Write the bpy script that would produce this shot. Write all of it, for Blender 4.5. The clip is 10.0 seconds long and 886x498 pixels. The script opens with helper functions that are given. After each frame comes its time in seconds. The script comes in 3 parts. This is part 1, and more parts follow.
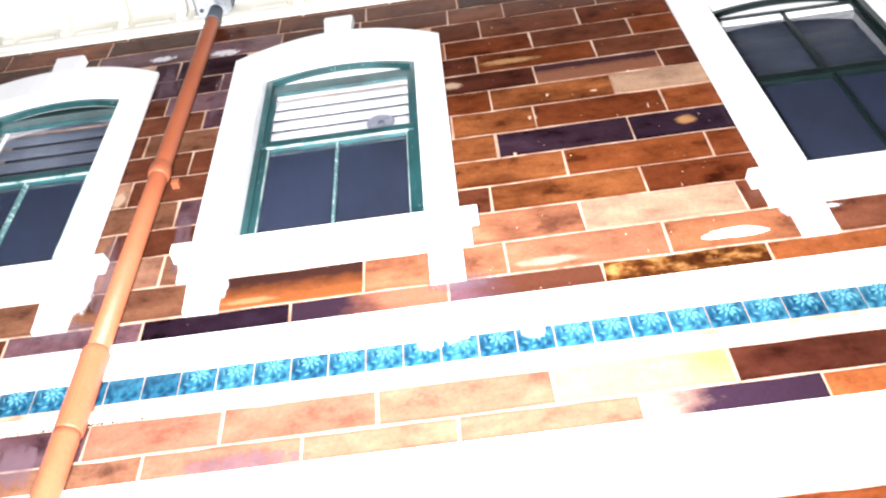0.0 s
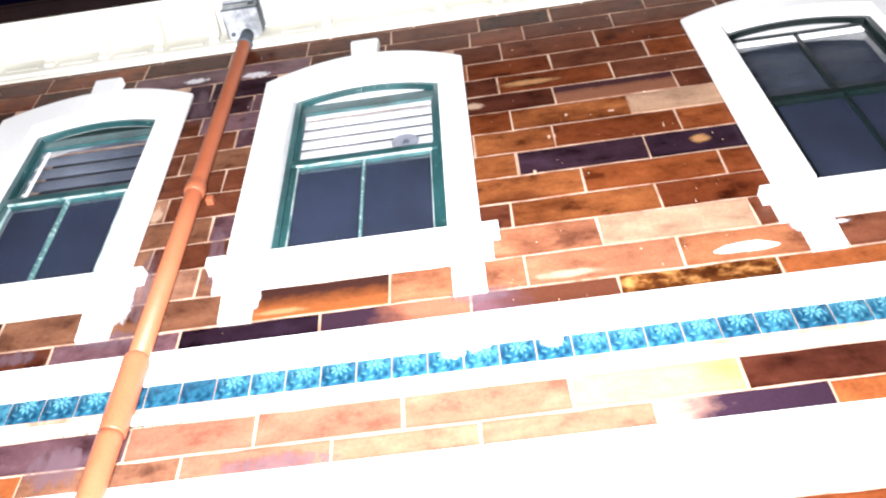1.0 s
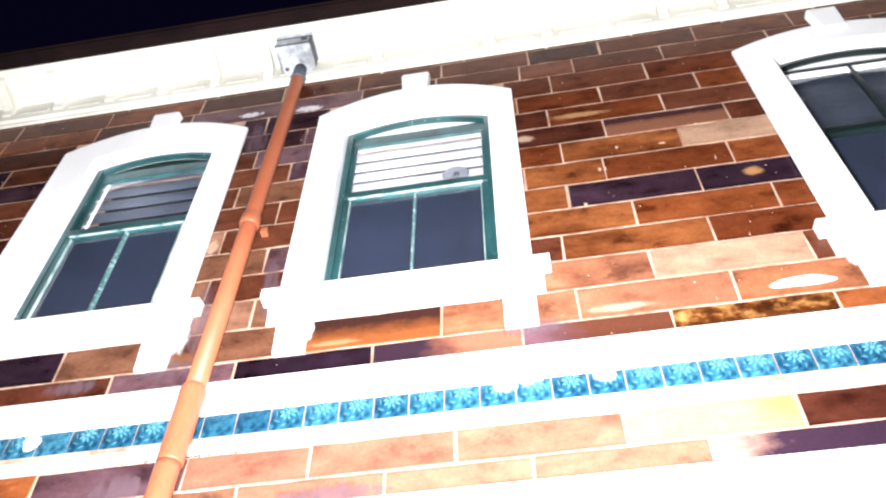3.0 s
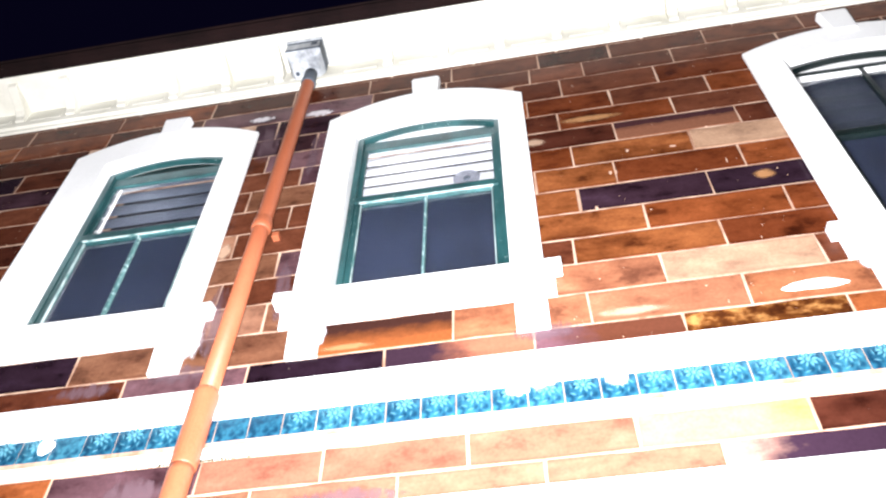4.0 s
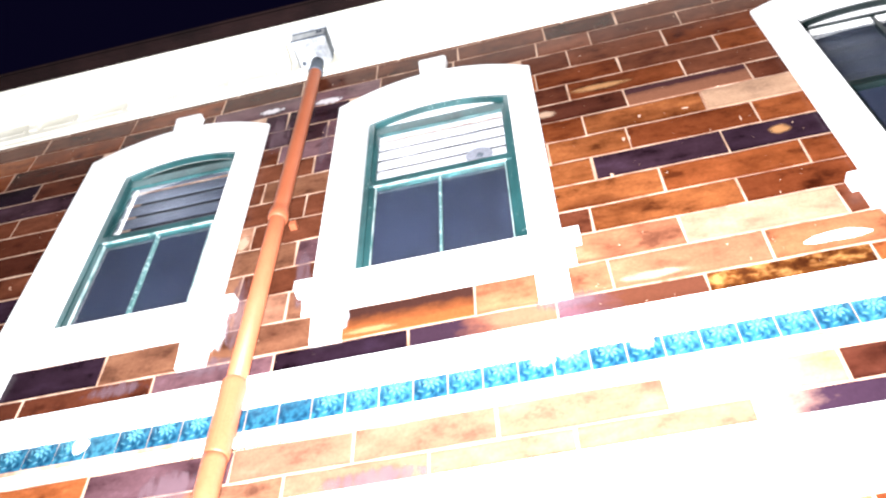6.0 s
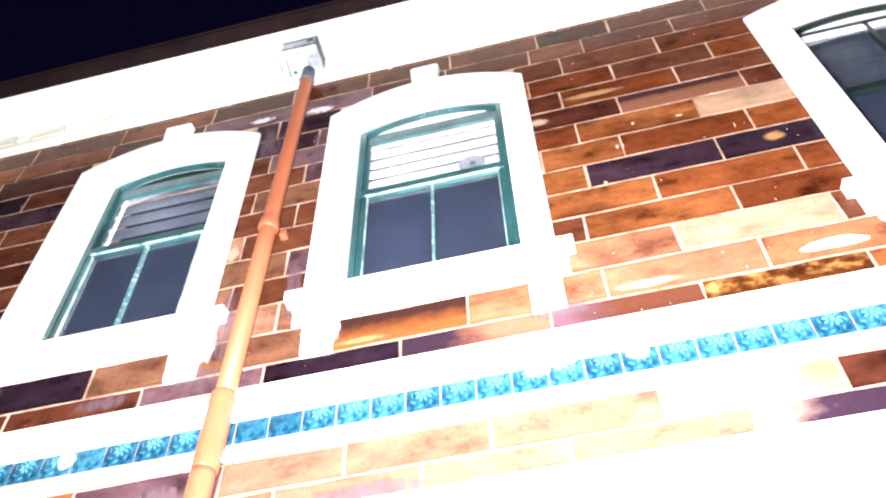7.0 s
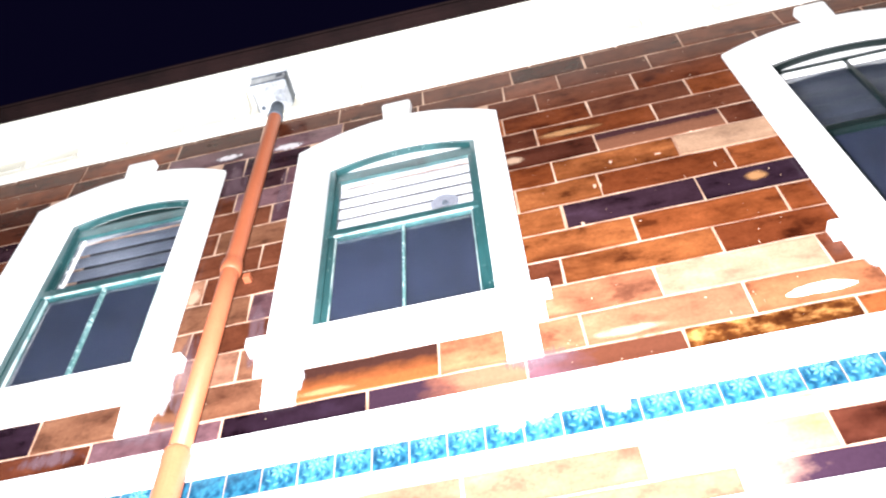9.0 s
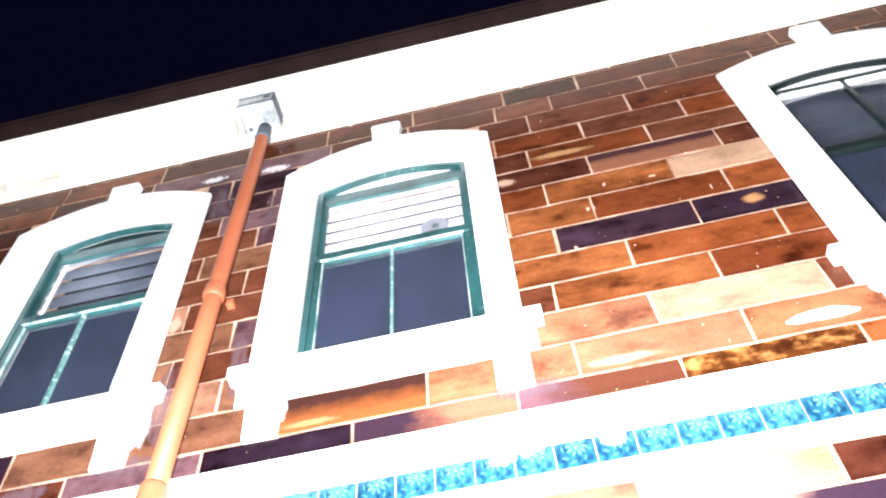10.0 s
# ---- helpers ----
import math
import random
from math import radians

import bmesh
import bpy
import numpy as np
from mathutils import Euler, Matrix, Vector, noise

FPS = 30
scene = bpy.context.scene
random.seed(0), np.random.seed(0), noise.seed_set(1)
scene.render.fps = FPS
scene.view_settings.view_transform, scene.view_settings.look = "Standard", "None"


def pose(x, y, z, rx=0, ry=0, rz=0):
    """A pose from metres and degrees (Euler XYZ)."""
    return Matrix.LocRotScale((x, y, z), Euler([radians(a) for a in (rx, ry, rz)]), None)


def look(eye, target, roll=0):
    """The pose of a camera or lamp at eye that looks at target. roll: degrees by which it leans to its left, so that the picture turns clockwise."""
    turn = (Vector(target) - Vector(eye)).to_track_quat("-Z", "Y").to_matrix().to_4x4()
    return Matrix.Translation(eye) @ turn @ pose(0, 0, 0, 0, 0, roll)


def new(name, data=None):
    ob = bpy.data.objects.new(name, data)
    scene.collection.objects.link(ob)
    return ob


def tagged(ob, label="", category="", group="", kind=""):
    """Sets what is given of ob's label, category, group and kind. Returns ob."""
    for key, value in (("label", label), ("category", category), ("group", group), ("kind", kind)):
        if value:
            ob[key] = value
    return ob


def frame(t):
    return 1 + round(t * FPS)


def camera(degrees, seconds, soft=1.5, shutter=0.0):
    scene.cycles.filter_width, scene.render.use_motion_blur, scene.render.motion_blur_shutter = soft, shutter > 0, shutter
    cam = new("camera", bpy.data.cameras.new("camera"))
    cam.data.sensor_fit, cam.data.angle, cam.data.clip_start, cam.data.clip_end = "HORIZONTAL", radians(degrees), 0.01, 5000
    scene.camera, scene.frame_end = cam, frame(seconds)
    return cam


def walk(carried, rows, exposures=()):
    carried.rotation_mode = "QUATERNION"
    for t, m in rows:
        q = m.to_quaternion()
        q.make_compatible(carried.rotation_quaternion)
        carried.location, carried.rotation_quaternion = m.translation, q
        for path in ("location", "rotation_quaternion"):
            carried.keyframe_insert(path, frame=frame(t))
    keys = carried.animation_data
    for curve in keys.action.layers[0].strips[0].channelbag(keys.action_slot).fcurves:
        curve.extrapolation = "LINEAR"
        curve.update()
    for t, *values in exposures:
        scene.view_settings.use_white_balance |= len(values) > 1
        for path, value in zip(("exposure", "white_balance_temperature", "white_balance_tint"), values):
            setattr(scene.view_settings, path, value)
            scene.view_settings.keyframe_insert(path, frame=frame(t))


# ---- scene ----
Z0 = 4.1          # height of the tile band above the street
cam = camera(52.92, 10.0, soft=2.25)
PATH = [
    (0, (1.7176, -2.6582, -2.3933), (1.6481, -1.3573, -0.8758), -5.09),
    (0.5, (1.7208, -2.7185, -2.4824), (1.6298, -1.4356, -0.9508), -4.29),
    (1, (1.7148, -2.7621, -2.5455), (1.6034, -1.4976, -1.0), -3.47),
    (1.5, (1.7017, -2.7786, -2.5539), (1.5645, -1.5324, -0.9956), -2.39),
    (2, (1.6938, -2.7865, -2.5514), (1.53, -1.558, -0.9816), -1.34),
    (2.5, (1.6875, -2.7967, -2.5513), (1.5029, -1.5829, -0.9725), -0.46),
    (3, (1.6838, -2.8037, -2.5523), (1.4825, -1.6021, -0.9662), 0.22),
    (4.5, (1.6706, -2.8158, -2.5622), (1.4395, -1.6251, -0.972), 0.63),
    (5, (1.6832, -2.7923, -2.5783), (1.4301, -1.5946, -0.9968), -0.19),
    (5.5, (1.6757, -2.7817, -2.5848), (1.4078, -1.5723, -1.0146), -1.01),
    (7, (1.6753, -2.7291, -2.5396), (1.4242, -1.5376, -0.953), -2.04),
    (7.5, (1.6801, -2.7138, -2.5021), (1.4483, -1.531, -0.906), -2.72),
    (8, (1.6887, -2.6926, -2.4567), (1.4725, -1.5208, -0.8504), -3.23),
    (8.5, (1.691, -2.6666, -2.4033), (1.4904, -1.5076, -0.7857), -3.77),
    (9, (1.6961, -2.637, -2.3458), (1.5077, -1.4933, -0.7159), -4.15),
    (9.5, (1.7128, -2.6015, -2.282), (1.5324, -1.4752, -0.6392), -4.43),
    (10, (1.7173, -2.5736, -2.2285), (1.5492, -1.4645, -0.5727), -4.84),
]
walk(cam, [(t, Matrix.Translation((0, 0, Z0)) @ look(eye, target, roll)) for t, eye, target, roll in PATH],
     exposures=[(0, 0.0), (4.9, 0.0), (5.0, 0.45), (10, 0.45)])

# ---- night sky and floodlights ----
world = bpy.data.worlds.new("night")
scene.world = world
world.use_nodes = True
world.node_tree.nodes["Background"].inputs[0].default_value = (0.09, 0.07, 0.40, 1)
world.node_tree.nodes["Background"].inputs[1].default_value = 0.018


def lamp(name, at, to, watts, cone, blend, radius, colour):
    data = bpy.data.lights.new(name, "SPOT")
    data.energy, data.spot_size, data.spot_blend, data.shadow_soft_size, data.color = watts, radians(cone), blend, radius, colour
    ob = new(name, data)
    ob.matrix_world = Matrix.Translation((0, 0, Z0)) @ look(at, to)
    return ob


lamp("floodlight_wide", (1.45, -2.55, -2.20), (1.22, 0, 1.38), 4250, 128, 0.9, 0.22, (0.985, 0.972, 1.0))
lamp("floodlight_close", (1.95, -1.25, -1.75), (1.90, 0, -0.36), 470, 64, 1.0, 0.12, (0.99, 0.97, 0.99))


# ---- materials ----
def material(name):
    m = bpy.data.materials.new(name)
    m.use_nodes = True
    return m, m.node_tree.nodes, m.node_tree.links, m.node_tree.nodes["Principled BSDF"]


def noise_node(nodes, links, scale, detail=5, stretch=(1, 1, 1), rough=0.6):
    co = nodes.new("ShaderNodeTexCoord")
    mp = nodes.new("ShaderNodeMapping")
    mp.inputs["Scale"].default_value = stretch
    n = nodes.new("ShaderNodeTexNoise")
    n.inputs["Scale"].default_value, n.inputs["Detail"].default_value, n.inputs["Roughness"].default_value = scale, detail, rough
    links.new(co.outputs["Object"], mp.inputs["Vector"])
    links.new(mp.outputs["Vector"], n.inputs["Vector"])
    return n


def ramp(nodes, links, source, stops):
    r = nodes.new("ShaderNodeValToRGB")
    while len(r.color_ramp.elements) < len(stops):
        r.color_ramp.elements.new(0.5)
    for e, (p, c) in zip(r.color_ramp.elements, stops):
        e.position, e.color = p, (*c, 1)
    links.new(source, r.inputs["Fac"])
    return r


def mix(nodes, links, kind, fac, a, b):
    m = nodes.new("ShaderNodeMix")
    m.data_type, m.blend_type = "RGBA", kind
    if isinstance(fac, float):
        m.inputs["Factor"].default_value = fac
    else:
        links.new(fac, m.inputs["Factor"])
    links.new(a, m.inputs["A"])
    links.new(b, m.inputs["B"])
    return m.outputs["Result"]


def bump(nodes, links, bsdf, source, strength, distance):
    b = nodes.new("ShaderNodeBump")
    b.inputs["Strength"].default_value, b.inputs["Distance"].default_value = strength, distance
    links.new(source, b.inputs["Height"])
    links.new(b.outputs["Normal"], bsdf.inputs["Normal"])


def painted(name, lo, hi, rough, spec=0.5, scale=9.0, relief=0.15, metal=0.0, grit=0.82, flake=0.0):
    """Painted or plain surface with broad stains, fine grain and a little relief."""
    m, nodes, links, bsdf = material(name)
    big = noise_node(nodes, links, scale * 0.25, 4, (1, 1, 0.45))
    fine = noise_node(nodes, links, scale * 8, 6)
    a = ramp(nodes, links, big.outputs["Fac"], [(0.3, lo), (0.62, hi)])
    b = ramp(nodes, links, fine.outputs["Fac"], [(0.25, (grit, grit, grit)), (0.6, (1, 1, 1))])
    base = mix(nodes, links, "MULTIPLY", 1.0, a.outputs["Color"], b.outputs["Color"])
    if flake:
        worn = noise_node(nodes, links, 38, 6, (1, 1, 1), 0.7)
        bare = ramp(nodes, links, worn.outputs["Fac"], [(flake, (0, 0, 0)), (flake + 0.02, (1, 1, 1))])
        pale = nodes.new("ShaderNodeRGB")
        pale.outputs[0].default_value = (0.40, 0.52, 0.52, 1)
        base = mix(nodes, links, "MIX", bare.outputs["Color"], base, pale.outputs[0])
    links.new(base, bsdf.inputs["Base Color"])
    bsdf.inputs["Roughness"].default_value, bsdf.inputs["Metallic"].default_value = rough, metal
    bsdf.inputs["Specular IOR Level"].default_value = spec
    bump(nodes, links, bsdf, fine.outputs["Fac"], relief, 0.004)
    return m


def shifted_noise(nodes, links, info, scale, detail, stretch, rough):
    """Noise that starts afresh on every piece."""
    n = noise_node(nodes, links, scale, detail, stretch, rough)
    n.noise_dimensions = "4D"
    w = nodes.new("ShaderNodeMath")
    w.operation = "MULTIPLY"
    w.inputs[1].default_value = 57.0
    links.new(info.outputs["Random"], w.inputs[0])
    links.new(w.outputs[0], n.inputs["W"])
    return n


def glazed(name, dark, mid, pale, rough=0.22, streak=0.5, patchy=5.0):
    """Glazed fired block: each piece takes its own tone, with drawn-out kiln shading, burnt rims, pits and pale chips."""
    m, nodes, links, bsdf = material(name)
    info = nodes.new("ShaderNodeObjectInfo")
    tone = ramp(nodes, links, info.outputs["Random"], [(0.0, dark), (0.45, mid), (1.0, pale)])
    cloud = shifted_noise(nodes, links, info, patchy, 6, (1, 1, 1.5), 0.62)
    shade = ramp(nodes, links, cloud.outputs["Fac"], [(0.34, (0.26, 0.20, 0.22)), (0.45, (0.80, 0.76, 0.76)), (0.58, (1.05, 1.05, 1.05)), (0.70, (1.45, 1.55, 1.65))])
    if patchy > 8:
        for e, (p, c) in zip(shade.color_ramp.elements, [(0.40, (0.16, 0.10, 0.10)), (0.50, (0.34, 0.24, 0.20)), (0.56, (0.75, 0.7, 0.65)), (0.64, (1.2, 1.3, 1.3))]):
            e.position, e.color = p, (*c, 1)
    base = mix(nodes, links, "MULTIPLY", streak, tone.outputs["Color"], shade.outputs["Color"])
    flash = shifted_noise(nodes, links, info, 1.8, 4, (1, 1, 2.2), 0.6)
    burnt = ramp(nodes, links, flash.outputs["Fac"], [(0.34, (0.30, 0.22, 0.24)), (0.46, (0.88, 0.86, 0.86)), (0.56, (1.0, 1.0, 1.0)), (0.68, (1.40, 1.45, 1.50))])
    base = mix(nodes, links, "MULTIPLY", streak * 0.8, base, burnt.outputs["Color"])
    # glaze burnt dark in broken lines along the lower and upper arris
    tc = nodes.new("ShaderNodeTexCoord")
    sep = nodes.new("ShaderNodeSeparateXYZ")
    links.new(tc.outputs["Generated"], sep.inputs[0])
    away = nodes.new("ShaderNodeMath")
    away.operation = "SUBTRACT"
    away.inputs[1].default_value = 0.5
    links.new(sep.outputs["Z"], away.inputs[0])
    rim = nodes.new("ShaderNodeMath")
    rim.operation = "ABSOLUTE"
    links.new(away.outputs[0], rim.inputs[0])
    torn = nodes.new("ShaderNodeMath")
    torn.operation = "MULTIPLY_ADD"
    torn.inputs[1].default_value = 0.42
    links.new(cloud.outputs["Fac"], torn.inputs[0])
    links.new(rim.outputs[0], torn.inputs[2])
    singe = ramp(nodes, links, torn.outputs[0], [(0.62, (1, 1, 1)), (0.72, (0.42, 0.34, 0.36))])
    base = mix(nodes, links, "MULTIPLY", streak * 0.8, base, singe.outputs["Color"])
    fine = noise_node(nodes, links, 60, 6, (1, 1, 1), 0.7)
    grain = ramp(nodes, links, fine.outputs["Fac"], [(0.3, (0.74, 0.74, 0.74)), (0.6, (1, 1, 1))])
    base = mix(nodes, links, "MULTIPLY", 0.85, base, grain.outputs["Color"])
    chip = noise_node(nodes, links, 17, 6, (1, 1, 0.7), 0.75)
    spots = ramp(nodes, links, chip.outputs["Fac"], [(0.705, (0, 0, 0)), (0.720, (1, 1, 1))])
    pale_rgb = nodes.new("ShaderNodeRGB")
    pale_rgb.outputs[0].default_value = (0.60, 0.46, 0.36, 1)
    base = mix(nodes, links, "MIX", spots.outputs["Color"], base, pale_rgb.outputs[0])
    links.new(base, bsdf.inputs["Base Color"])
    bsdf.inputs["Roughness"].default_value = rough
    bsdf.inputs["Specular IOR Level"].default_value = 0.07
    bump(nodes, links, bsdf, cloud.outputs["Fac"], 0.2, 0.012)
    return m


M_BROWN = glazed("glaze_brown", (0.110, 0.027, 0.0100), (0.182, 0.049, 0.0155), (0.250, 0.076, 0.025), 0.22, 0.9)
M_CLAY = glazed("glaze_clay", (0.150, 0.065, 0.036), (0.205, 0.098, 0.058), (0.270, 0.140, 0.090), 0.24, 0.8)
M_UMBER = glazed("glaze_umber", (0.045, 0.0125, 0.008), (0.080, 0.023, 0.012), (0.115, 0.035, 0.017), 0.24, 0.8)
M_PURPLE = glazed("glaze_plum", (0.055, 0.026, 0.034), (0.115, 0.060, 0.070), (0.190, 0.110, 0.122), 0.2, 0.8)
M_ORANGE = glazed("glaze_orange", (0.22, 0.076, 0.032), (0.27, 0.105, 0.052), (0.33, 0.140, 0.080), 0.24, 0.75)
# low-course glaze with the floodlight's pale glare mixed into its colour
M_GLARE_PEACH = glazed("glaze_glare_peach", (0.225, 0.088, 0.056), (0.255, 0.103, 0.066), (0.285, 0.118, 0.074), 0.24, 0.6)
M_DARK = glazed("glaze_aubergine", (0.014, 0.007, 0.013), (0.024, 0.012, 0.020), (0.048, 0.020, 0.020), 0.2, 0.9)
M_PLUM = glazed("glaze_dark_plum", (0.014, 0.007, 0.013), (0.026, 0.013, 0.022), (0.045, 0.022, 0.030), 0.2, 1.0)
M_TAN = glazed("glaze_buff", (0.28, 0.16, 0.095), (0.34, 0.21, 0.135), (0.40, 0.26, 0.18), 0.28, 0.45)
M_YELLOW = glazed("glaze_mustard", (0.34, 0.24, 0.085), (0.38, 0.27, 0.10), (0.42, 0.31, 0.13), 0.26, 0.4)
M_MOTTLED = glazed("glaze_mottled", (0.165, 0.052, 0.017), (0.21, 0.068, 0.022), (0.25, 0.084, 0.028), 0.25, 1.0)
M_TORTOISE = glazed("glaze_tortoiseshell", (0.26, 0.120, 0.038), (0.29, 0.135, 0.042), (0.32, 0.150, 0.050), 0.25, 1.0, 11.0)


def flashed(name, one, other, along, start=0.50, width=0.42, rough=0.24):
    """Block that the kiln flashed from one colour to another along its length (x) or height (z)."""
    m, nodes, links, bsdf = material(name)
    tc = nodes.new("ShaderNodeTexCoord")
    sep = nodes.new("ShaderNodeSeparateXYZ")
    links.new(tc.outputs["Generated"], sep.inputs[0])
    cloud = noise_node(nodes, links, 6, 7, (1, 1, 1.6), 0.65)
    wave = nodes.new("ShaderNodeMath")
    wave.operation = "MULTIPLY_ADD"
    wave.inputs[1].default_value = 0.62
    links.new(cloud.outputs["Fac"], wave.inputs[0])
    links.new(sep.outputs[along], wave.inputs[2])
    fade = ramp(nodes, links, wave.outputs[0], [(start, one), (start + width * 0.52, tuple((p + q) / 2.4 for p, q in zip(one, other))), (start + width, other)])
    fine = noise_node(nodes, links, 60, 6, (1, 1, 1), 0.7)
    grain = ramp(nodes, links, fine.outputs["Fac"], [(0.3, (0.78, 0.78, 0.78)), (0.6, (1, 1, 1))])
    links.new(mix(nodes, links, "MULTIPLY", 0.8, fade.outputs["Color"], grain.outputs["Color"]), bsdf.inputs["Base Color"])
    bsdf.inputs["Roughness"].default_value = rough
    bsdf.inputs["Specular IOR Level"].default_value = 0.07
    bump(nodes, links, bsdf, cloud.outputs["Fac"], 0.12, 0.010)
    return m


M_FLASHED = flashed("glaze_plum_to_orange", (0.026, 0.013, 0.022), (0.27, 0.10, 0.06), "X", 0.62, 0.36)
M_LILAC = flashed("glaze_lilac_to_umber", (0.130, 0.062, 0.078), (0.085, 0.028, 0.016), "X", 0.40, 0.36)
M_SINGED = flashed("glaze_orange_singed_edge", (0.205, 0.062, 0.020), (0.034, 0.013, 0.010), "Z", 0.56, 0.52)
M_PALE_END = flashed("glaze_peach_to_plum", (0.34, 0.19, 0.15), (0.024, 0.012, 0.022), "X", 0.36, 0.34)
M_SMOKED = flashed("glaze_clay_smoked_edge", (0.165, 0.068, 0.040), (0.040, 0.016, 0.018), "Z", 0.80, 0.50)
M_PEACH = glazed("glaze_peach", (0.25, 0.100, 0.055), (0.29, 0.125, 0.072), (0.33, 0.150, 0.090), 0.24, 0.6)
M_RUSSET = glazed("glaze_russet", (0.085, 0.026, 0.013), (0.115, 0.037, 0.019), (0.145, 0.050, 0.027), 0.24, 0.8)


def washed(name, colour, solid, ragged, scale, squash):
    """Thin film of paint or pale glaze, dense in its middle and worn away towards a ragged rim."""
    m, nodes, links, bsdf = material(name)
    tc = nodes.new("ShaderNodeTexCoord")
    sep = nodes.new("ShaderNodeSeparateXYZ")
    links.new(tc.outputs["Generated"], sep.inputs[0])
    terms = []
    for axis in ("X", "Z"):
        mid = nodes.new("ShaderNodeMath")
        mid.operation = "MULTIPLY_ADD"
        mid.inputs[1].default_value, mid.inputs[2].default_value = 2.0, -1.0
        links.new(sep.outputs[axis], mid.inputs[0])
        sq = nodes.new("ShaderNodeMath")
        sq.operation = "POWER"
        sq.inputs[1].default_value = 2.0
        links.new(mid.outputs[0], sq.inputs[0])
        terms.append(sq)
    total = nodes.new("ShaderNodeMath")
    total.operation = "ADD"
    links.new(terms[0].outputs[0], total.inputs[0])
    links.new(terms[1].outputs[0], total.inputs[1])
    torn = noise_node(nodes, links, scale, 6, squash, 0.7)
    edge = nodes.new("ShaderNodeMath")
    edge.operation = "MULTIPLY_ADD"
    edge.inputs[1].default_value = ragged
    links.new(torn.outputs["Fac"], edge.inputs[0])
    links.new(total.outputs[0], edge.inputs[2])
    cover = nodes.new("ShaderNodeMapRange")
    cover.interpolation_type = "SMOOTHSTEP"
    cover.inputs["From Min"].default_value = ragged * 0.5 + 0.05
    cover.inputs["From Max"].default_value = ragged * 0.5 + 0.75
    cover.inputs["To Min"].default_value, cover.inputs["To Max"].default_value = solid, 0.0
    links.new(edge.outputs[0], cover.inputs["Value"])
    links.new(cover.outputs["Result"], bsdf.inputs["Alpha"])
    bsdf.inputs["Base Color"].default_value = (*colour, 1)
    bsdf.inputs["Roughness"].default_value = 0.5
    bsdf.inputs["Specular IOR Level"].default_value = 0.1
    return m


M_BLUSH = washed("pale_glaze_blush", (0.34, 0.17, 0.075), 0.85, 0.9, 14, (1, 1, 2))
M_SMEAR = washed("worn_white_smear", (0.60, 0.57, 0.60), 0.9, 2.0, 26, (1, 1, 0.5))
M_CHALK = washed("chalky_glaze_patch", (0.50, 0.34, 0.24), 0.65, 1.3, 16, (1, 1, 1.5))
M_WASH = washed("thin_lime_wash", (0.15, 0.095, 0.115), 0.50, 2.8, 24, (1, 1, 0.22))
M_MORTAR = painted("mortar", (0.24, 0.115, 0.070), (0.56, 0.40, 0.30), 0.9, 0.2, 30, 0.6)
M_WHITE = painted("white_paint", (0.77, 0.78, 0.78), (0.85, 0.86, 0.87), 0.55, 0.4, 8, 0.10, grit=0.95)
M_CREAM = painted("cream_paint", (0.54, 0.53, 0.46), (0.70, 0.69, 0.63), 0.6, 0.3, 8, 0.1, grit=0.93)
M_GREEN = painted("teal_green_paint", (0.006, 0.030, 0.032), (0.020, 0.080, 0.085), 0.35, 0.5, 22, 0.3, flake=0.655)
# the teal paint again, darkened to put window_3's shade into its colour
M_GREEN_SHADED = painted("teal_green_shaded", (0.0012, 0.0042, 0.0042), (0.0035, 0.010, 0.010), 0.3, 0.4, 22, 0.3)
M_FLAKE = painted("weathered_pale_paint", (0.03, 0.13, 0.125), (0.42, 0.50, 0.50), 0.6, 0.3, 60, 0.4)
M_BAR = painted("worn_teal_paint", (0.015, 0.075, 0.075), (0.10, 0.20, 0.20), 0.5, 0.3, 60, 0.3, flake=0.565)
M_PIPE = painted("terracotta_paint", (0.30, 0.080, 0.036), (0.37, 0.115, 0.055), 0.5, 0.35, 10, 0.3)
M_LEAD = painted("lead_grey", (0.030, 0.038, 0.050), (0.10, 0.12, 0.15), 0.6, 0.2, 20, 0.3)
M_ZINC = painted("worn_white_metal", (0.075, 0.088, 0.11), (0.52, 0.55, 0.58), 0.45, 0.5, 30, 0.3, grit=0.55)
M_GUTTER = painted("gutter_brown", (0.004, 0.0016, 0.0018), (0.010, 0.004, 0.004), 0.85, 0.1, 12, 0.4)
M_ROOF = painted("roof_slate", (0.020, 0.020, 0.024), (0.045, 0.043, 0.046), 0.7, 0.3, 8, 0.4)
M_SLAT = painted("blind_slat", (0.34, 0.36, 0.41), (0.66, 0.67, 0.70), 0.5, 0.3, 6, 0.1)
M_SLAT_GREY = painted("grey_blind_slat", (0.040, 0.050, 0.075), (0.190, 0.215, 0.270), 0.4, 0.4, 4, 0.1)
M_SLAT_DARK = painted("dark_blind_slat", (0.004, 0.006, 0.011), (0.028, 0.035, 0.052), 0.4, 0.4, 5, 0.1)
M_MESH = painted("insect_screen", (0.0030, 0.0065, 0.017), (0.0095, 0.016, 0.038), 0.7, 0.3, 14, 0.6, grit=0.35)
M_ROOM = painted("room_wall", (0.05, 0.05, 0.06), (0.09, 0.09, 0.10), 0.9, 0.2)
M_FAN = painted("smoky_plastic", (0.13, 0.14, 0.17), (0.20, 0.21, 0.25), 0.5, 0.3)
M_MOSS = painted("moss", (0.02, 0.03, 0.012), (0.05, 0.055, 0.03), 0.95, 0.1, 40, 0.8)
M_PAVE = painted("pavement_concrete", (0.16, 0.155, 0.15), (0.24, 0.235, 0.22), 0.9, 0.2, 3, 0.4)


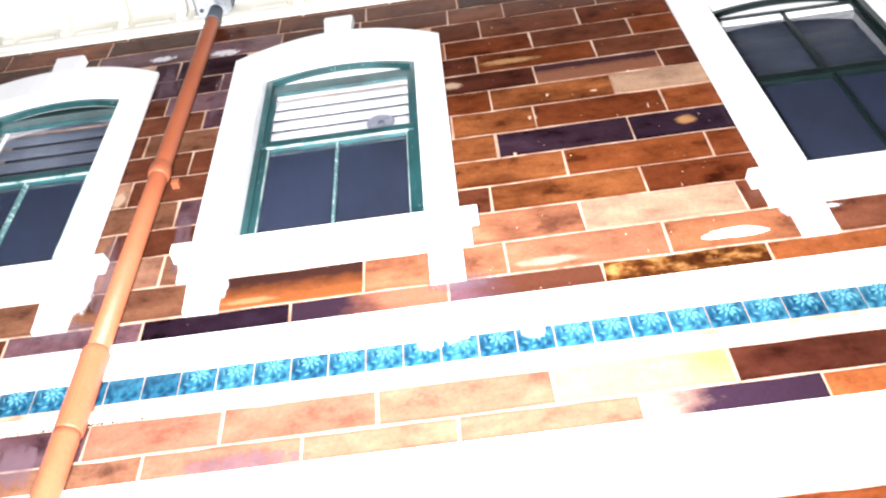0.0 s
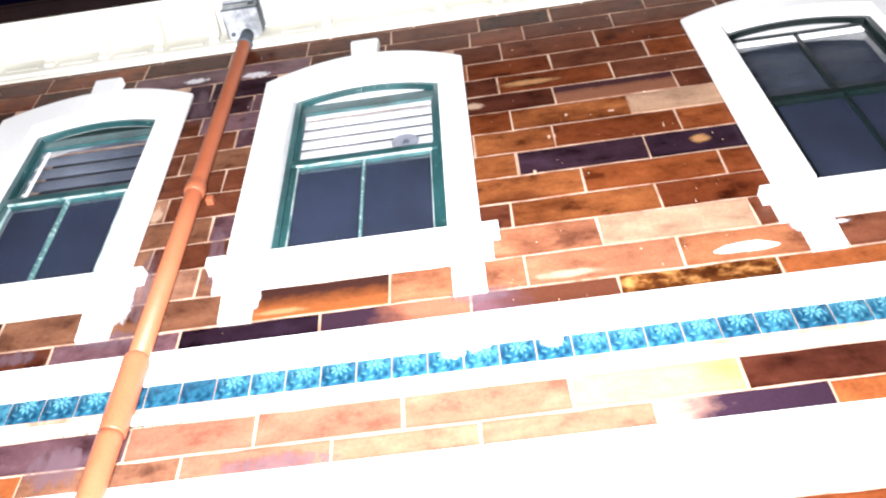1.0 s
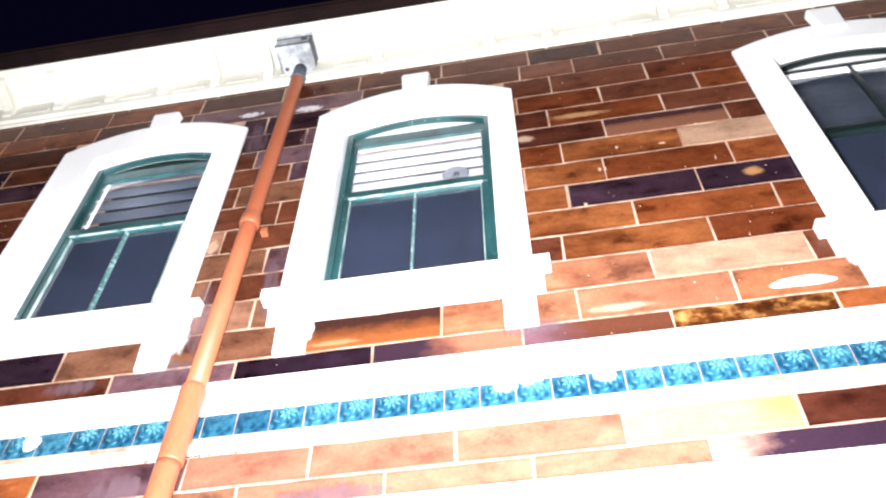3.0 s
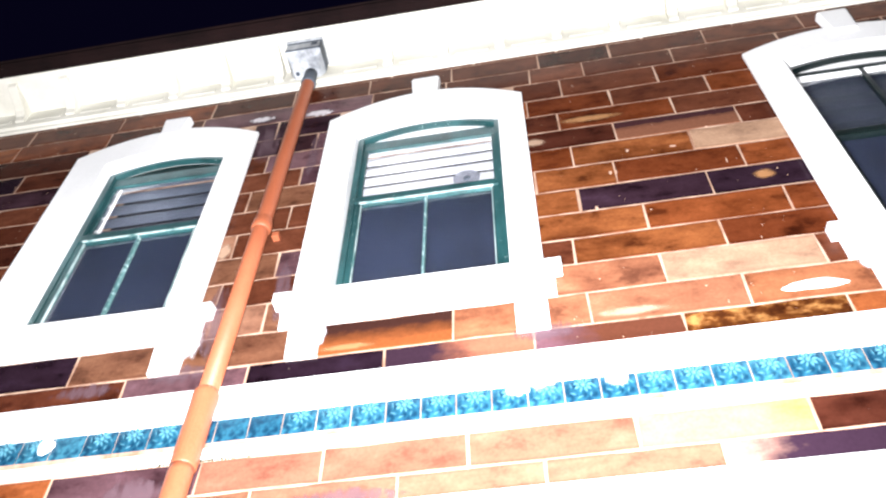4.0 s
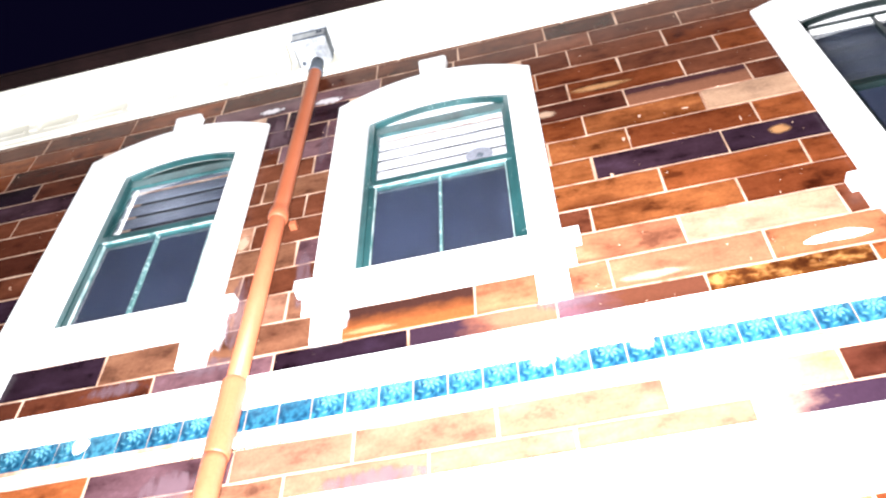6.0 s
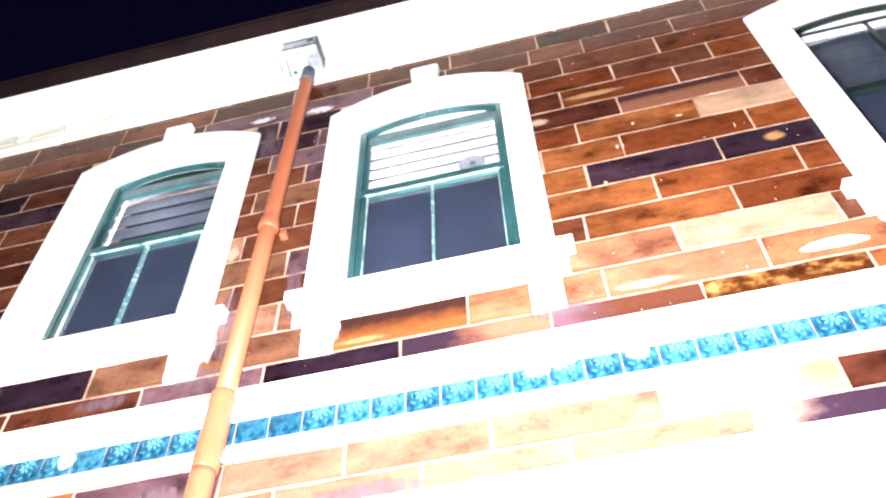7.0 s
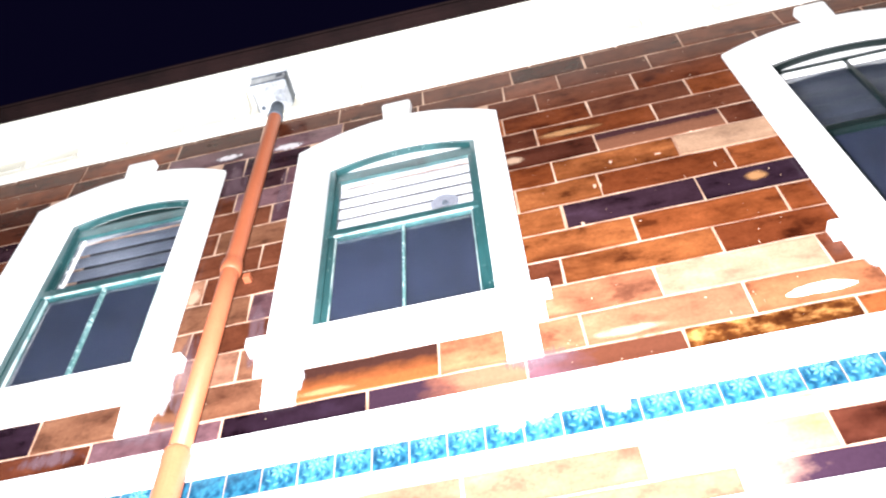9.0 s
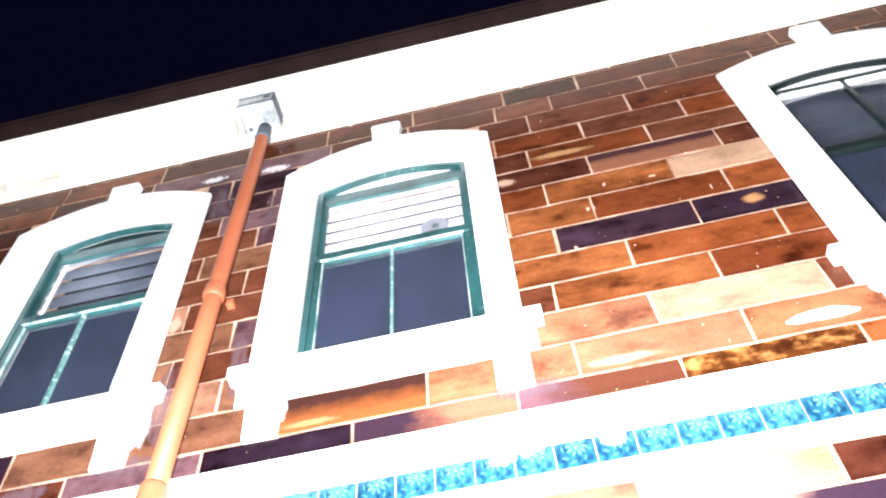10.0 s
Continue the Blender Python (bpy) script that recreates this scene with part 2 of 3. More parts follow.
def tile_glaze():
    m, nodes, links, bsdf = material("turquoise_glaze")
    info = nodes.new("ShaderNodeObjectInfo")
    tone = ramp(nodes, links, info.outputs["Random"], [(0.0, (0.008, 0.050, 0.095)), (0.5, (0.015, 0.080, 0.135)), (1.0, (0.028, 0.112, 0.172))])
    n = noise_node(nodes, links, 26, 4)
    v = ramp(nodes, links, n.outputs["Fac"], [(0.38, (0.20, 0.32, 0.42)), (0.62, (1.45, 1.38, 1.25))])
    body = mix(nodes, links, "MULTIPLY", 0.9, tone.outputs["Color"], v.outputs["Color"])
    # the glaze runs thin and pale over the raised petals
    tc = nodes.new("ShaderNodeTexCoord")
    sep = nodes.new("ShaderNodeSeparateXYZ")
    links.new(tc.outputs["Object"], sep.inputs[0])
    thin = nodes.new("ShaderNodeMapRange")
    thin.inputs["From Min"].default_value, thin.inputs["From Max"].default_value = -0.0055, -0.015
    links.new(sep.outputs["Y"], thin.inputs["Value"])
    pale = nodes.new("ShaderNodeRGB")
    pale.outputs[0].default_value = (0.060, 0.185, 0.245, 1)
    links.new(mix(nodes, links, "MIX", thin.outputs["Result"], body, pale.outputs[0]), bsdf.inputs["Base Color"])
    bsdf.inputs["Roughness"].default_value = 0.42
    bsdf.inputs["Specular IOR Level"].default_value = 0.12
    bump(nodes, links, bsdf, n.outputs["Fac"], 0.5, 0.006)
    return m


M_TILE = tile_glaze()


def clear_glass():
    m, nodes, links, bsdf = material("window_glass")
    bsdf.inputs["Transmission Weight"].default_value = 1.0
    bsdf.inputs["Roughness"].default_value = 0.02
    bsdf.inputs["IOR"].default_value = 1.45
    return m


M_GLASS = clear_glass()


# ---- helpers for meshes ----
def at_front(x, y, z):
    return Vector((x, y, z + Z0))


def thing(name, label, category, x, y, z, group="", kind=""):
    ob = new(name)
    ob.location = at_front(x, y, z)
    ob.empty_display_size = 0.1
    return tagged(ob, label, category, group, kind)


def part(name, bm, mat, parent=None, label="", lean=True, smooth=False):
    """Links a bmesh, given in the coordinates of the front, as one mesh object under its thing."""
    if lean:
        for v in bm.verts:
            v.co = at_front(*v.co)
    bmesh.ops.recalc_face_normals(bm, faces=bm.faces)
    me = bpy.data.meshes.new(name)
    bm.to_mesh(me)
    bm.free()
    if smooth:
        for p in me.polygons:
            p.use_smooth = True
    me.materials.append(mat)
    ob = new(name, me)
    if parent:
        ob.parent = parent
        base = parent.location.copy()
        if parent.parent:
            base = base + parent.parent.location
        if lean:
            ob.location = -base
    if label:
        tagged(ob, label)
    return ob


def box(bm, x0, x1, y0, y1, z0, z1, bevel=0.0):
    made = bmesh.ops.create_cube(bm, size=1.0, matrix=Matrix.Translation(((x0 + x1) / 2, (y0 + y1) / 2, (z0 + z1) / 2)) @ Matrix.Diagonal((x1 - x0, y1 - y0, z1 - z0, 1)))
    if bevel:
        edges = list({e for v in made["verts"] for e in v.link_edges})
        bmesh.ops.bevel(bm, geom=edges, offset=bevel, segments=2, affect="EDGES", profile=0.6)
    return bm


def boxed(*sizes, bevel=0.004):
    bm = bmesh.new()
    for s in sizes:
        box(bm, *s, bevel=bevel)
    return bm


def prism(profile, x0, x1, steps=1):
    """A moulding: the outline (y, z) drawn along x."""
    bm = bmesh.new()
    rings = [[bm.verts.new((x0 + (x1 - x0) * k / steps, y, z)) for y, z in profile] for k in range(steps + 1)]
    n = len(profile)
    for a, b in zip(rings, rings[1:]):
        for i in range(n):
            bm.faces.new((a[i], a[(i + 1) % n], b[(i + 1) % n], b[i]))
    bm.faces.new(rings[0])
    bm.faces.new(reversed(rings[-1]))
    return bm


def lathe(profile, cx, cy, n=24, lean=0.0):
    """Round upright body: (radius, z) rings; lean: sideways metres for each metre of height over 3.3."""
    bm = bmesh.new()
    rings = [[bm.verts.new((cx + lean * (z - 3.3) + r * math.cos(2 * math.pi * k / n), cy + r * math.sin(2 * math.pi * k / n), z)) for k in range(n)] for r, z in profile]
    for a, b in zip(rings, rings[1:]):
        for i in range(n):
            bm.faces.new((a[i], a[(i + 1) % n], b[(i + 1) % n], b[i]))
    bm.faces.new(rings[0])
    bm.faces.new(rings[-1])
    return bm


def arch(x, x0, x1, spring, rise):
    """Height of a segmental arch over the opening x0..x1."""
    u = (2 * x - x0 - x1) / (x1 - x0)
    return spring + rise * (1 - u * u)


# ---- windows: one table for the wall, the blocks and the joinery ----
# opening x0, x1, bottom, springing, rise; surround x0, x1, top at the ends, rise of the top
WINDOWS = [
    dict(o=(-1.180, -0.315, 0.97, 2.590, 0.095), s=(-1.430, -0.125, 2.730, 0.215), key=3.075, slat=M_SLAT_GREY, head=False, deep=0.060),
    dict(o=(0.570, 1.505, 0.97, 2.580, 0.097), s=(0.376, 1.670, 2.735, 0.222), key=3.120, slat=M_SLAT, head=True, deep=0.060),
    dict(o=(3.325, 4.275, 0.97, 2.670, 0.090), s=(3.110, 4.470, 2.800, 0.200), key=3.190, slat=M_SLAT_DARK, head=True, deep=0.060),
]
XW0, XW1, WALL = -7.0, 8.5, 0.32
TOP = 3.50


def build_wall():
    """The brick front with real openings, as uprights between the windows and pieces above and below."""
    xs = [XW0] + [v for w in WINDOWS for v in (w["o"][0] - 0.03, w["o"][1] + 0.03)] + [XW1]
    bm = bmesh.new()
    for i in range(0, len(xs), 2):
        n = max(1, int((xs[i + 1] - xs[i]) / 1.2))
        for k in range(n):
            a, b = xs[i] + (xs[i + 1] - xs[i]) * k / n, xs[i] + (xs[i + 1] - xs[i]) * (k + 1) / n
            box(bm, a, b, 0.0, WALL, -Z0 - 0.1, TOP + 0.3)
    for w in WINDOWS:
        a, b, z0, sp, rise = w["o"]
        box(bm, a - 0.03, b + 0.03, 0.0, WALL, -Z0 - 0.1, z0 - 0.08)
        box(bm, a - 0.03, b + 0.03, 0.0, WALL, sp + rise + 0.03, TOP + 0.3)
    ob = part("wall_front", bm, M_MORTAR)
    return tagged(ob, "pale mortar bed of the glazed brick front wall", "wall", kind="structure")


wall = build_wall()


def slab(name, label, category, mat, *sizes):
    ob = part(name, boxed(*sizes, bevel=0.0), mat, lean=False)
    return tagged(ob, label, category, kind="structure")


slab("ground", "grey concrete pavement along the front", "pavement", M_PAVE, (-40, 40, -40, 40, -0.2, 0.0))
slab("wall_back", "plain dark rear wall closing the building", "wall", M_ROOM, (XW0, XW1, 4.0, 4.2, 0, Z0 + 3.55))
slab("wall_side_west", "plain dark side wall closing the building", "wall", M_ROOM, (XW0 - 0.2, XW0, 0, 4.2, 0, Z0 + 3.55))
slab("wall_side_east", "plain dark side wall closing the building", "wall", M_ROOM, (XW1, XW1 + 0.2, 0, 4.2, 0, Z0 + 3.55))
slab("floor", "dark boarded floor of the upper rooms", "floor", M_ROOM, (XW0, XW1, WALL + 0.02, 4.0, Z0 - 0.4, Z0 - 0.2))
slab("ceiling", "dark ceiling of the upper rooms", "ceiling", M_ROOM, (XW0, XW1, WALL + 0.02, 4.0, Z0 + 3.3, Z0 + 3.45))


# ---- string courses and the eaves ----
def moulding(name, label, profile, mat=M_WHITE):
    ob = part(name, prism(profile, XW0, XW1, 24), mat)
    return tagged(ob, label, "moulding", kind="structure")


moulding("trim_upper", "white painted moulded string course above blue tiles",
         [(0.02, 0.142), (-0.014, 0.142), (-0.020, 0.160), (-0.040, 0.172), (-0.048, 0.250), (-0.060, 0.262), (-0.060, 0.292), (-0.030, 0.315), (0.02, 0.325)])
moulding("trim_lower", "white painted ledge below blue tiles",
         [(0.02, -0.085), (-0.014, -0.085), (-0.020, -0.074), (-0.036, -0.066), (-0.036, -0.047), (-0.028, -0.039), (0.02, -0.030)])
moulding("trim_base", "broad white painted band below the brickwork",
         [(0.02, -0.750), (-0.030, -0.750), (-0.040, -0.720), (-0.048, -0.450), (-0.036, -0.410), (0.02, -0.395)])
moulding("trim_eaves", "cream painted moulding under the eaves",
         [(0.02, 3.345), (-0.024, 3.345), (-0.030, 3.368), (-0.050, 3.378), (-0.056, 3.425), (-0.040, 3.436), (-0.036, 3.620), (0.02, 3.620)], M_CREAM)
moulding("eaves_soffit", "cream painted board under the overhanging eaves",
         [(0.02, 3.620), (-0.350, 3.620), (-0.350, 3.650), (0.02, 3.650)], M_CREAM)


def eaves_bracket(x):
    bm = bmesh.new()
    prof = [(-0.036, 3.455), (-0.062, 3.455), (-0.072, 3.500), (-0.105, 3.530), (-0.135, 3.542), (-0.215, 3.560), (-0.285, 3.585), (-0.300, 3.620), (-0.036, 3.620)]
    rings = [[bm.verts.new((xx, y, z)) for y, z in prof] for xx in (x - 0.035, x + 0.035)]
    for i in range(len(prof)):
        j = (i + 1) % len(prof)
        bm.faces.new((rings[0][i], rings[0][j], rings[1][j], rings[1][i]))
    bm.faces.new(rings[0])
    bm.faces.new(rings[1])
    ob = part("eaves_bracket", bm, M_CREAM)
    return tagged(ob, "cream painted scrolled bracket under the eaves", "bracket", group="brackets under the eaves")


for k in range(30):
    bx = -6.305 + 0.414 * k
    if abs(bx - 0.14) > 0.2:
        eaves_bracket(bx)

for k in range(30):
    a = -6.305 + 0.414 * k + 0.085
    ob = part("frieze_panel", boxed((a, a + 0.245, -0.050, -0.035, 3.452, 3.500), bevel=0.003), M_CREAM)
    tagged(ob, "small raised cream panel between eaves brackets", "panel", group="panels under the eaves")

gut = prism([(-0.350, 3.612), (-0.372, 3.596), (-0.425, 3.598), (-0.455, 3.622), (-0.455, 3.648), (-0.466, 3.655), (-0.466, 3.664), (-0.446, 3.664),
             (-0.441, 3.637), (-0.418, 3.618), (-0.380, 3.616), (-0.364, 3.632), (-0.364, 3.680), (-0.350, 3.680)], XW0, XW1, 24)
tagged(part("gutter", gut, M_GUTTER), "dark brown metal eaves gutter", "gutter", kind="structure")
roof = prism([(-0.360, 3.682), (-0.360, 3.705), (4.3, 5.45), (4.3, 5.25)], XW0 - 0.2, XW1 + 0.2, 4)
tagged(part("roof", roof, M_ROOF), "dark slate roof above the eaves", "roof", kind="structure")


# ---- window joinery ----
def ring(bm, outline_in, outline_out, y0, y1):
    """A flat frame between two outlines of equal count, from depth y0 (front) to y1."""
    n = len(outline_in)
    v = [[bm.verts.new((x, y, z)) for x, z in o] for o in (outline_in, outline_out) for y in (y0, y1)]
    fi, bi, fo, bo = v
    for i in range(n - 1):
        bm.faces.new((fi[i], fi[i + 1], fo[i + 1], fo[i]))
        bm.faces.new((bi[i], bo[i], bo[i + 1], bi[i + 1]))
        bm.faces.new((fi[i], bi[i], bi[i + 1], fi[i + 1]))
        bm.faces.new((fo[i], fo[i + 1], bo[i + 1], bo[i]))
    for i in (0, n - 1):
        bm.faces.new((fi[i], fo[i], bo[i], bi[i]))


def outline(x0, x1, z0, spring, rise, n=16):
    return [(x0, z0)] + [(x0 + (x1 - x0) * k / n, arch(x0 + (x1 - x0) * k / n, x0, x1, spring, rise)) for k in range(n + 1)] + [(x1, z0)]


def window(number, spec):
    a, b, z0, sp, rise = spec["o"]
    sa, sb, st, srise = spec["s"]
    mid = (a + b) / 2
    w = thing(f"window_{number}", f"{'shade-darkened teal green' if spec['slat'] is M_SLAT_DARK else 'teal green'} sash window in a white arched surround", "window", mid, 0.0, z0, kind="structure")
    bm = bmesh.new()
    ring(bm, outline(a, b, z0, sp, rise), outline(sa, sb, z0, st, srise), -0.040, -0.020)
    bmesh.ops.bevel(bm, geom=[e for e in bm.edges if all(v.co.y < -0.03 for v in e.verts) and len(e.link_faces) == 2 and e.calc_face_angle(0) > 1], offset=0.008, segments=2, affect="EDGES")
    part("surround", bm, M_WHITE, w, "thick white painted arched surround")
    # reveal lining behind the surround
    bm = bmesh.new()
    ring(bm, outline(a - 0.004, b + 0.004, z0 - 0.06, sp + 0.002, rise), outline(a - 0.06, b + 0.06, z0 - 0.06, sp + 0.06, rise), -0.020, 0.20)
    part("reveal", bm, M_WHITE, w)
    kw, kmid = 0.092, (sa + sb) / 2
    bm = bmesh.new()
    zk0, zk1 = st + srise - 0.10, spec["key"]
    front = [(-kw * 0.86, zk0), (kw * 0.86, zk0), (kw * 1.05, zk1), (-kw * 1.05, zk1)]
    vf = [bm.verts.new((kmid + x, -0.066, z)) for x, z in front]
    vb = [bm.verts.new((kmid + x * 1.05, 0.0, z)) for x, z in front]
    bm.faces.new(vf)
    bm.faces.new(vb)
    for i in range(4):
        bm.faces.new((vf[i], vf[(i + 1) % 4], vb[(i + 1) % 4], vb[i]))
    bmesh.ops.bevel(bm, geom=list(bm.edges), offset=0.008, segments=2, affect="EDGES")
    part("keystone", bm, M_WHITE, w, "white painted projecting keystone")
    bed = prism([(0.0, 0.700), (-0.014, 0.700), (-0.018, 0.780), (-0.040, 0.806), (-0.062, 0.842), (0.0, 0.842)], sa - 0.045, sb + 0.045, 2)
    part("sill_bed", bed, M_WHITE, w, "white moulded bed of the sill")
    sill = prism([(0.20, 0.843), (-0.072, 0.843), (-0.078, 0.853), (-0.078, 0.904), (-0.070, 0.914), (0.20, 0.985)], sa - 0.080, sb + 0.085, 2)
    part("window_sill", sill, M_WHITE, w, "deep white painted sill")
    for cx in (sa + 0.105, sb - 0.08):
        bm = prism([(0.0, 0.475), (-0.026, 0.475), (-0.030, 0.55), (-0.038, 0.61), (-0.042, 0.703), (-0.0145, 0.703), (-0.0145, 0.699), (0.0, 0.699)], cx - 0.080, cx + 0.075)
        part("corbel", bm, M_WHITE, w, "white painted corbel under the sill")
    # box frame and the two sashes
    fy = spec["deep"]
    dark_slats = spec["slat"] is M_SLAT_DARK
    # window_3 takes the copy of the teal paint with shade painted in
    paint = M_GREEN_SHADED if dark_slats else M_GREEN
    shade_of = "shade-darkened teal green" if dark_slats else "teal green"
    bm = bmesh.new()
    ring(bm, outline(a + 0.036, b - 0.036, z0 - 0.06, sp - 0.020, rise), outline(a, b, z0 - 0.06, sp, rise), fy - 0.012, fy + 0.030)
    part("window_frame", bm, paint, w, f"{shade_of} painted box frame")
    zm = 1.750 + 1.7 * fy
    f0, f1 = a + 0.036, b - 0.036
    top = sp - 0.024
    bm = bmesh.new()
    for sz in ((f0 - 0.002, f0 + 0.026, fy + 0.020, fy + 0.044, zm, top - 0.01), (f1 - 0.026, f1 + 0.002, fy + 0.020, fy + 0.044, zm, top - 0.01), (f0, f1, fy + 0.016, fy + 0.044, top - (0.02 if dark_slats else 0.095), top + 0.004)):
        box(bm, *sz, bevel=0.005)
    part("upper_sash", bm, paint, w, f"{shade_of} upper sash")
    rail = part("meeting_rail", boxed((f0 - 0.004, f1 + 0.004, fy - 0.016, fy + 0.055, zm - 0.032, zm + 0.028), bevel=0.006), paint, w, f"{shade_of} meeting rail")
    if not dark_slats:
        part("rail_edge", boxed((f0 + 0.03, f1 - 0.03, fy - 0.0215, fy - 0.010, zm - 0.047, zm - 0.034), bevel=0.003), M_FLAKE, rail, "flaking pale lower edge of the rail")
    zb = z0 - 0.055
    bm = boxed((f0, f0 + 0.036, fy - 0.006, fy + 0.030, zb, zm - 0.03), (f1 - 0.036, f1, fy - 0.006, fy + 0.030, zb, zm - 0.03),
               (f0, f1, fy - 0.006, fy + 0.030, zb, zb + 0.075))
    sash = part("lower_sash", bm, paint, w, f"{shade_of} lower sash with worn edges")
    if not dark_slats:
        part("sash_edge", boxed((f0 + 0.037, f0 + 0.043, fy - 0.009, fy + 0.010, zb + 0.07, zm - 0.05), (f1 - 0.043, f1 - 0.037, fy - 0.009, fy + 0.010, zb + 0.07, zm - 0.05), bevel=0.002), M_FLAKE, sash, "flaking pale inner edge of the sash")
    if not spec["head"]:
        bm = bmesh.new()
        ring(bm, outline(f0, f1, top - 0.02, top - 0.015, 0.0), outline(f0, f1, top - 0.02, top + 0.002, rise), fy + 0.031, fy + 0.042)
        part("head_board", bm, M_GREEN_SHADED, w, "dark green board under the arch")
        # white strip that paints in the light caught by the inner frame
        part("lit_edge", boxed((f0 + 0.040, f0 + 0.056, fy + 0.050, fy + 0.060, zm + 0.06, top - 0.085), bevel=0.002), M_WHITE, w, "white strip painting the lit edge of the inner frame")
    if spec["head"]:
        bm = bmesh.new()
        low = 0.075 if dark_slats else 0.015
        ring(bm, outline(f0, f1, top - low - 0.005, top - low, 0.0), outline(f0, f1, top - low - 0.005, top + 0.002, rise), fy + 0.031, fy + 0.042)
        part("head_board", bm, M_WHITE, w, "white board under the arch")
    n = 1
    for k in range(n):
        bx = f0 + (f1 - f0) * (k + 1) / (n + 1)
        part("glazing_bar", boxed((bx - 0.0075, bx + 0.0075, fy - 0.010, fy + 0.022, zb + 0.06, zm - 0.03), bevel=0.004), M_GREEN_SHADED if dark_slats else M_BAR, w, "thin glazing bar with flaking paint")
        if dark_slats:
            part("glazing_bar", boxed((bx - 0.014, bx + 0.014, fy + 0.026, fy + 0.060, zm, top + 0.02), bevel=0.004), paint, w)
    # panes
    edges = [f0 + 0.04] + [f0 + (f1 - f0) * (k + 1) / (n + 1) for k in range(n)] + [f1 - 0.04]
    for p0, p1 in zip(edges, edges[1:]):
        g = part("pane", boxed((p0, p1, fy + 0.008, fy + 0.012, zb + 0.05, zm - 0.02), bevel=0), M_GLASS, w, "dark glass pane")
        g.visible_shadow = False
    g = part("pane", boxed((f0 + 0.02, f1 - 0.02, fy + 0.030, fy + 0.034, zm, top + 0.03), bevel=0), M_GLASS, w, "upper glass pane")
    g.visible_shadow = False
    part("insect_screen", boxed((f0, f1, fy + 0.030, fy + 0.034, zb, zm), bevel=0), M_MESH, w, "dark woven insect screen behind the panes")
    return w, f0, f1, fy, zm, top


def louvre_blind(f0, f1, fy, zm, top, mat, label, count=6, shut=0.84):
    """Sloping slats behind the upper sash, hung from a head rail."""
    blind = thing("window_blind", label, "blind", (f0 + f1) / 2, fy + 0.1, zm)
    pitch = (top - zm) / count
    for k in range(count + 1):
        z = zm - 0.05 + pitch * k
        bm = bmesh.new()
        rings = []
        for x in (f0 - 0.02, f1 + 0.02):
            prof = [(fy + 0.092, z), (fy + 0.088, z + pitch * 0.3), (fy + 0.088, z + pitch * 0.60), (fy + 0.093, z + pitch * shut), (fy + 0.097, z + pitch * shut), (fy + 0.092, z + pitch * 0.65), (fy + 0.092, z + pitch * 0.3), (fy + 0.096, z)]
            rings.append([bm.verts.new((x, y, zz)) for y, zz in prof])
        m = len(rings[0])
        for i in range(m):
            bm.faces.new((rings[0][i], rings[0][(i + 1) % m], rings[1][(i + 1) % m], rings[1][i]))
        part("slat", bm, mat, blind)
    return blind


for i, spec in enumerate(WINDOWS):
    w, f0, f1, fy, zm, top = window(i + 1, spec)
    pale = spec["slat"] is M_SLAT
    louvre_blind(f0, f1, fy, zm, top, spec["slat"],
                 "white slatted blind lit behind the upper sash" if pale else "plain grey slatted blind behind the upper sash", 6 if pale else 5, 1.02 if spec["slat"] is M_SLAT_DARK else 0.80)

# round extractor behind the upper sash of the middle window
fan = thing("extractor_fan", "round smoky plastic vent behind the window glass", "vent", 1.270, 0.131, 2.06)
bm = bmesh.new()
bmesh.ops.create_cone(bm, cap_ends=True, segments=28, radius1=0.085, radius2=0.075, depth=0.008, matrix=Matrix.Translation((1.270, 0.131, 2.065)) @ Matrix.Rotation(math.pi / 2, 4, "X"))
part("vent_disc", bm, M_FAN, fan)
bm = bmesh.new()
bmesh.ops.create_cone(bm, cap_ends=True, segments=16, radius1=0.022, radius2=0.018, depth=0.010, matrix=Matrix.Translation((1.275, 0.122, 2.045)) @ Matrix.Rotation(math.pi / 2, 4, "X"))
part("vent_hub", bm, M_LEAD, fan, "dark hub")

# ---- rainwater pipe and hopper ----
PX, PY, LEAN = 0.172, -0.095, 0.022
pipe = thing("downpipe", "terracotta painted cast iron rainwater downpipe on the brick front", "downpipe", PX, PY, -Z0)
part("upper_pipe", lathe([(0.047, 0.15), (0.047, 1.50), (0.046, 3.24), (0.046, 3.25)], PX, PY, lean=LEAN), M_PIPE, pipe, smooth=True)
collar = part("collar", lathe([(0.047, 1.455), (0.055, 1.465), (0.058, 1.482), (0.058, 1.520), (0.053, 1.535), (0.055, 1.550), (0.047, 1.562)], PX, PY, lean=LEAN), M_PIPE, pipe, smooth=True)
part("socket", lathe([(0.052, -0.195), (0.056, -0.190), (0.058, -0.17), (0.058, 0.14), (0.061, 0.195), (0.060, 0.215), (0.054, 0.230), (0.047, 0.237)], PX - 0.003, PY, lean=LEAN), M_PIPE, pipe, "thick terracotta socket joint")
part("lower_pipe", lathe([(0.053, -Z0), (0.052, -0.38), (0.053, -0.23), (0.053, -0.185)], PX - 0.006, PY, lean=LEAN), M_PIPE, pipe, smooth=True)
CX = PX + LEAN * (1.5 - 3.3)
for e0, e1 in ((0.045, 0.085), (-0.085, -0.045)):
    part("ear_lug", boxed((CX + e0, CX + e1, -0.045, 0.0, 1.465, 1.505)), M_PIPE, collar, "wall lug of the collar")
part("throat", lathe([(0.052, 3.225), (0.054, 3.235), (0.046, 3.33), (0.046, 3.43)], PX, PY), M_LEAD, pipe, "dark lead throat", smooth=True)

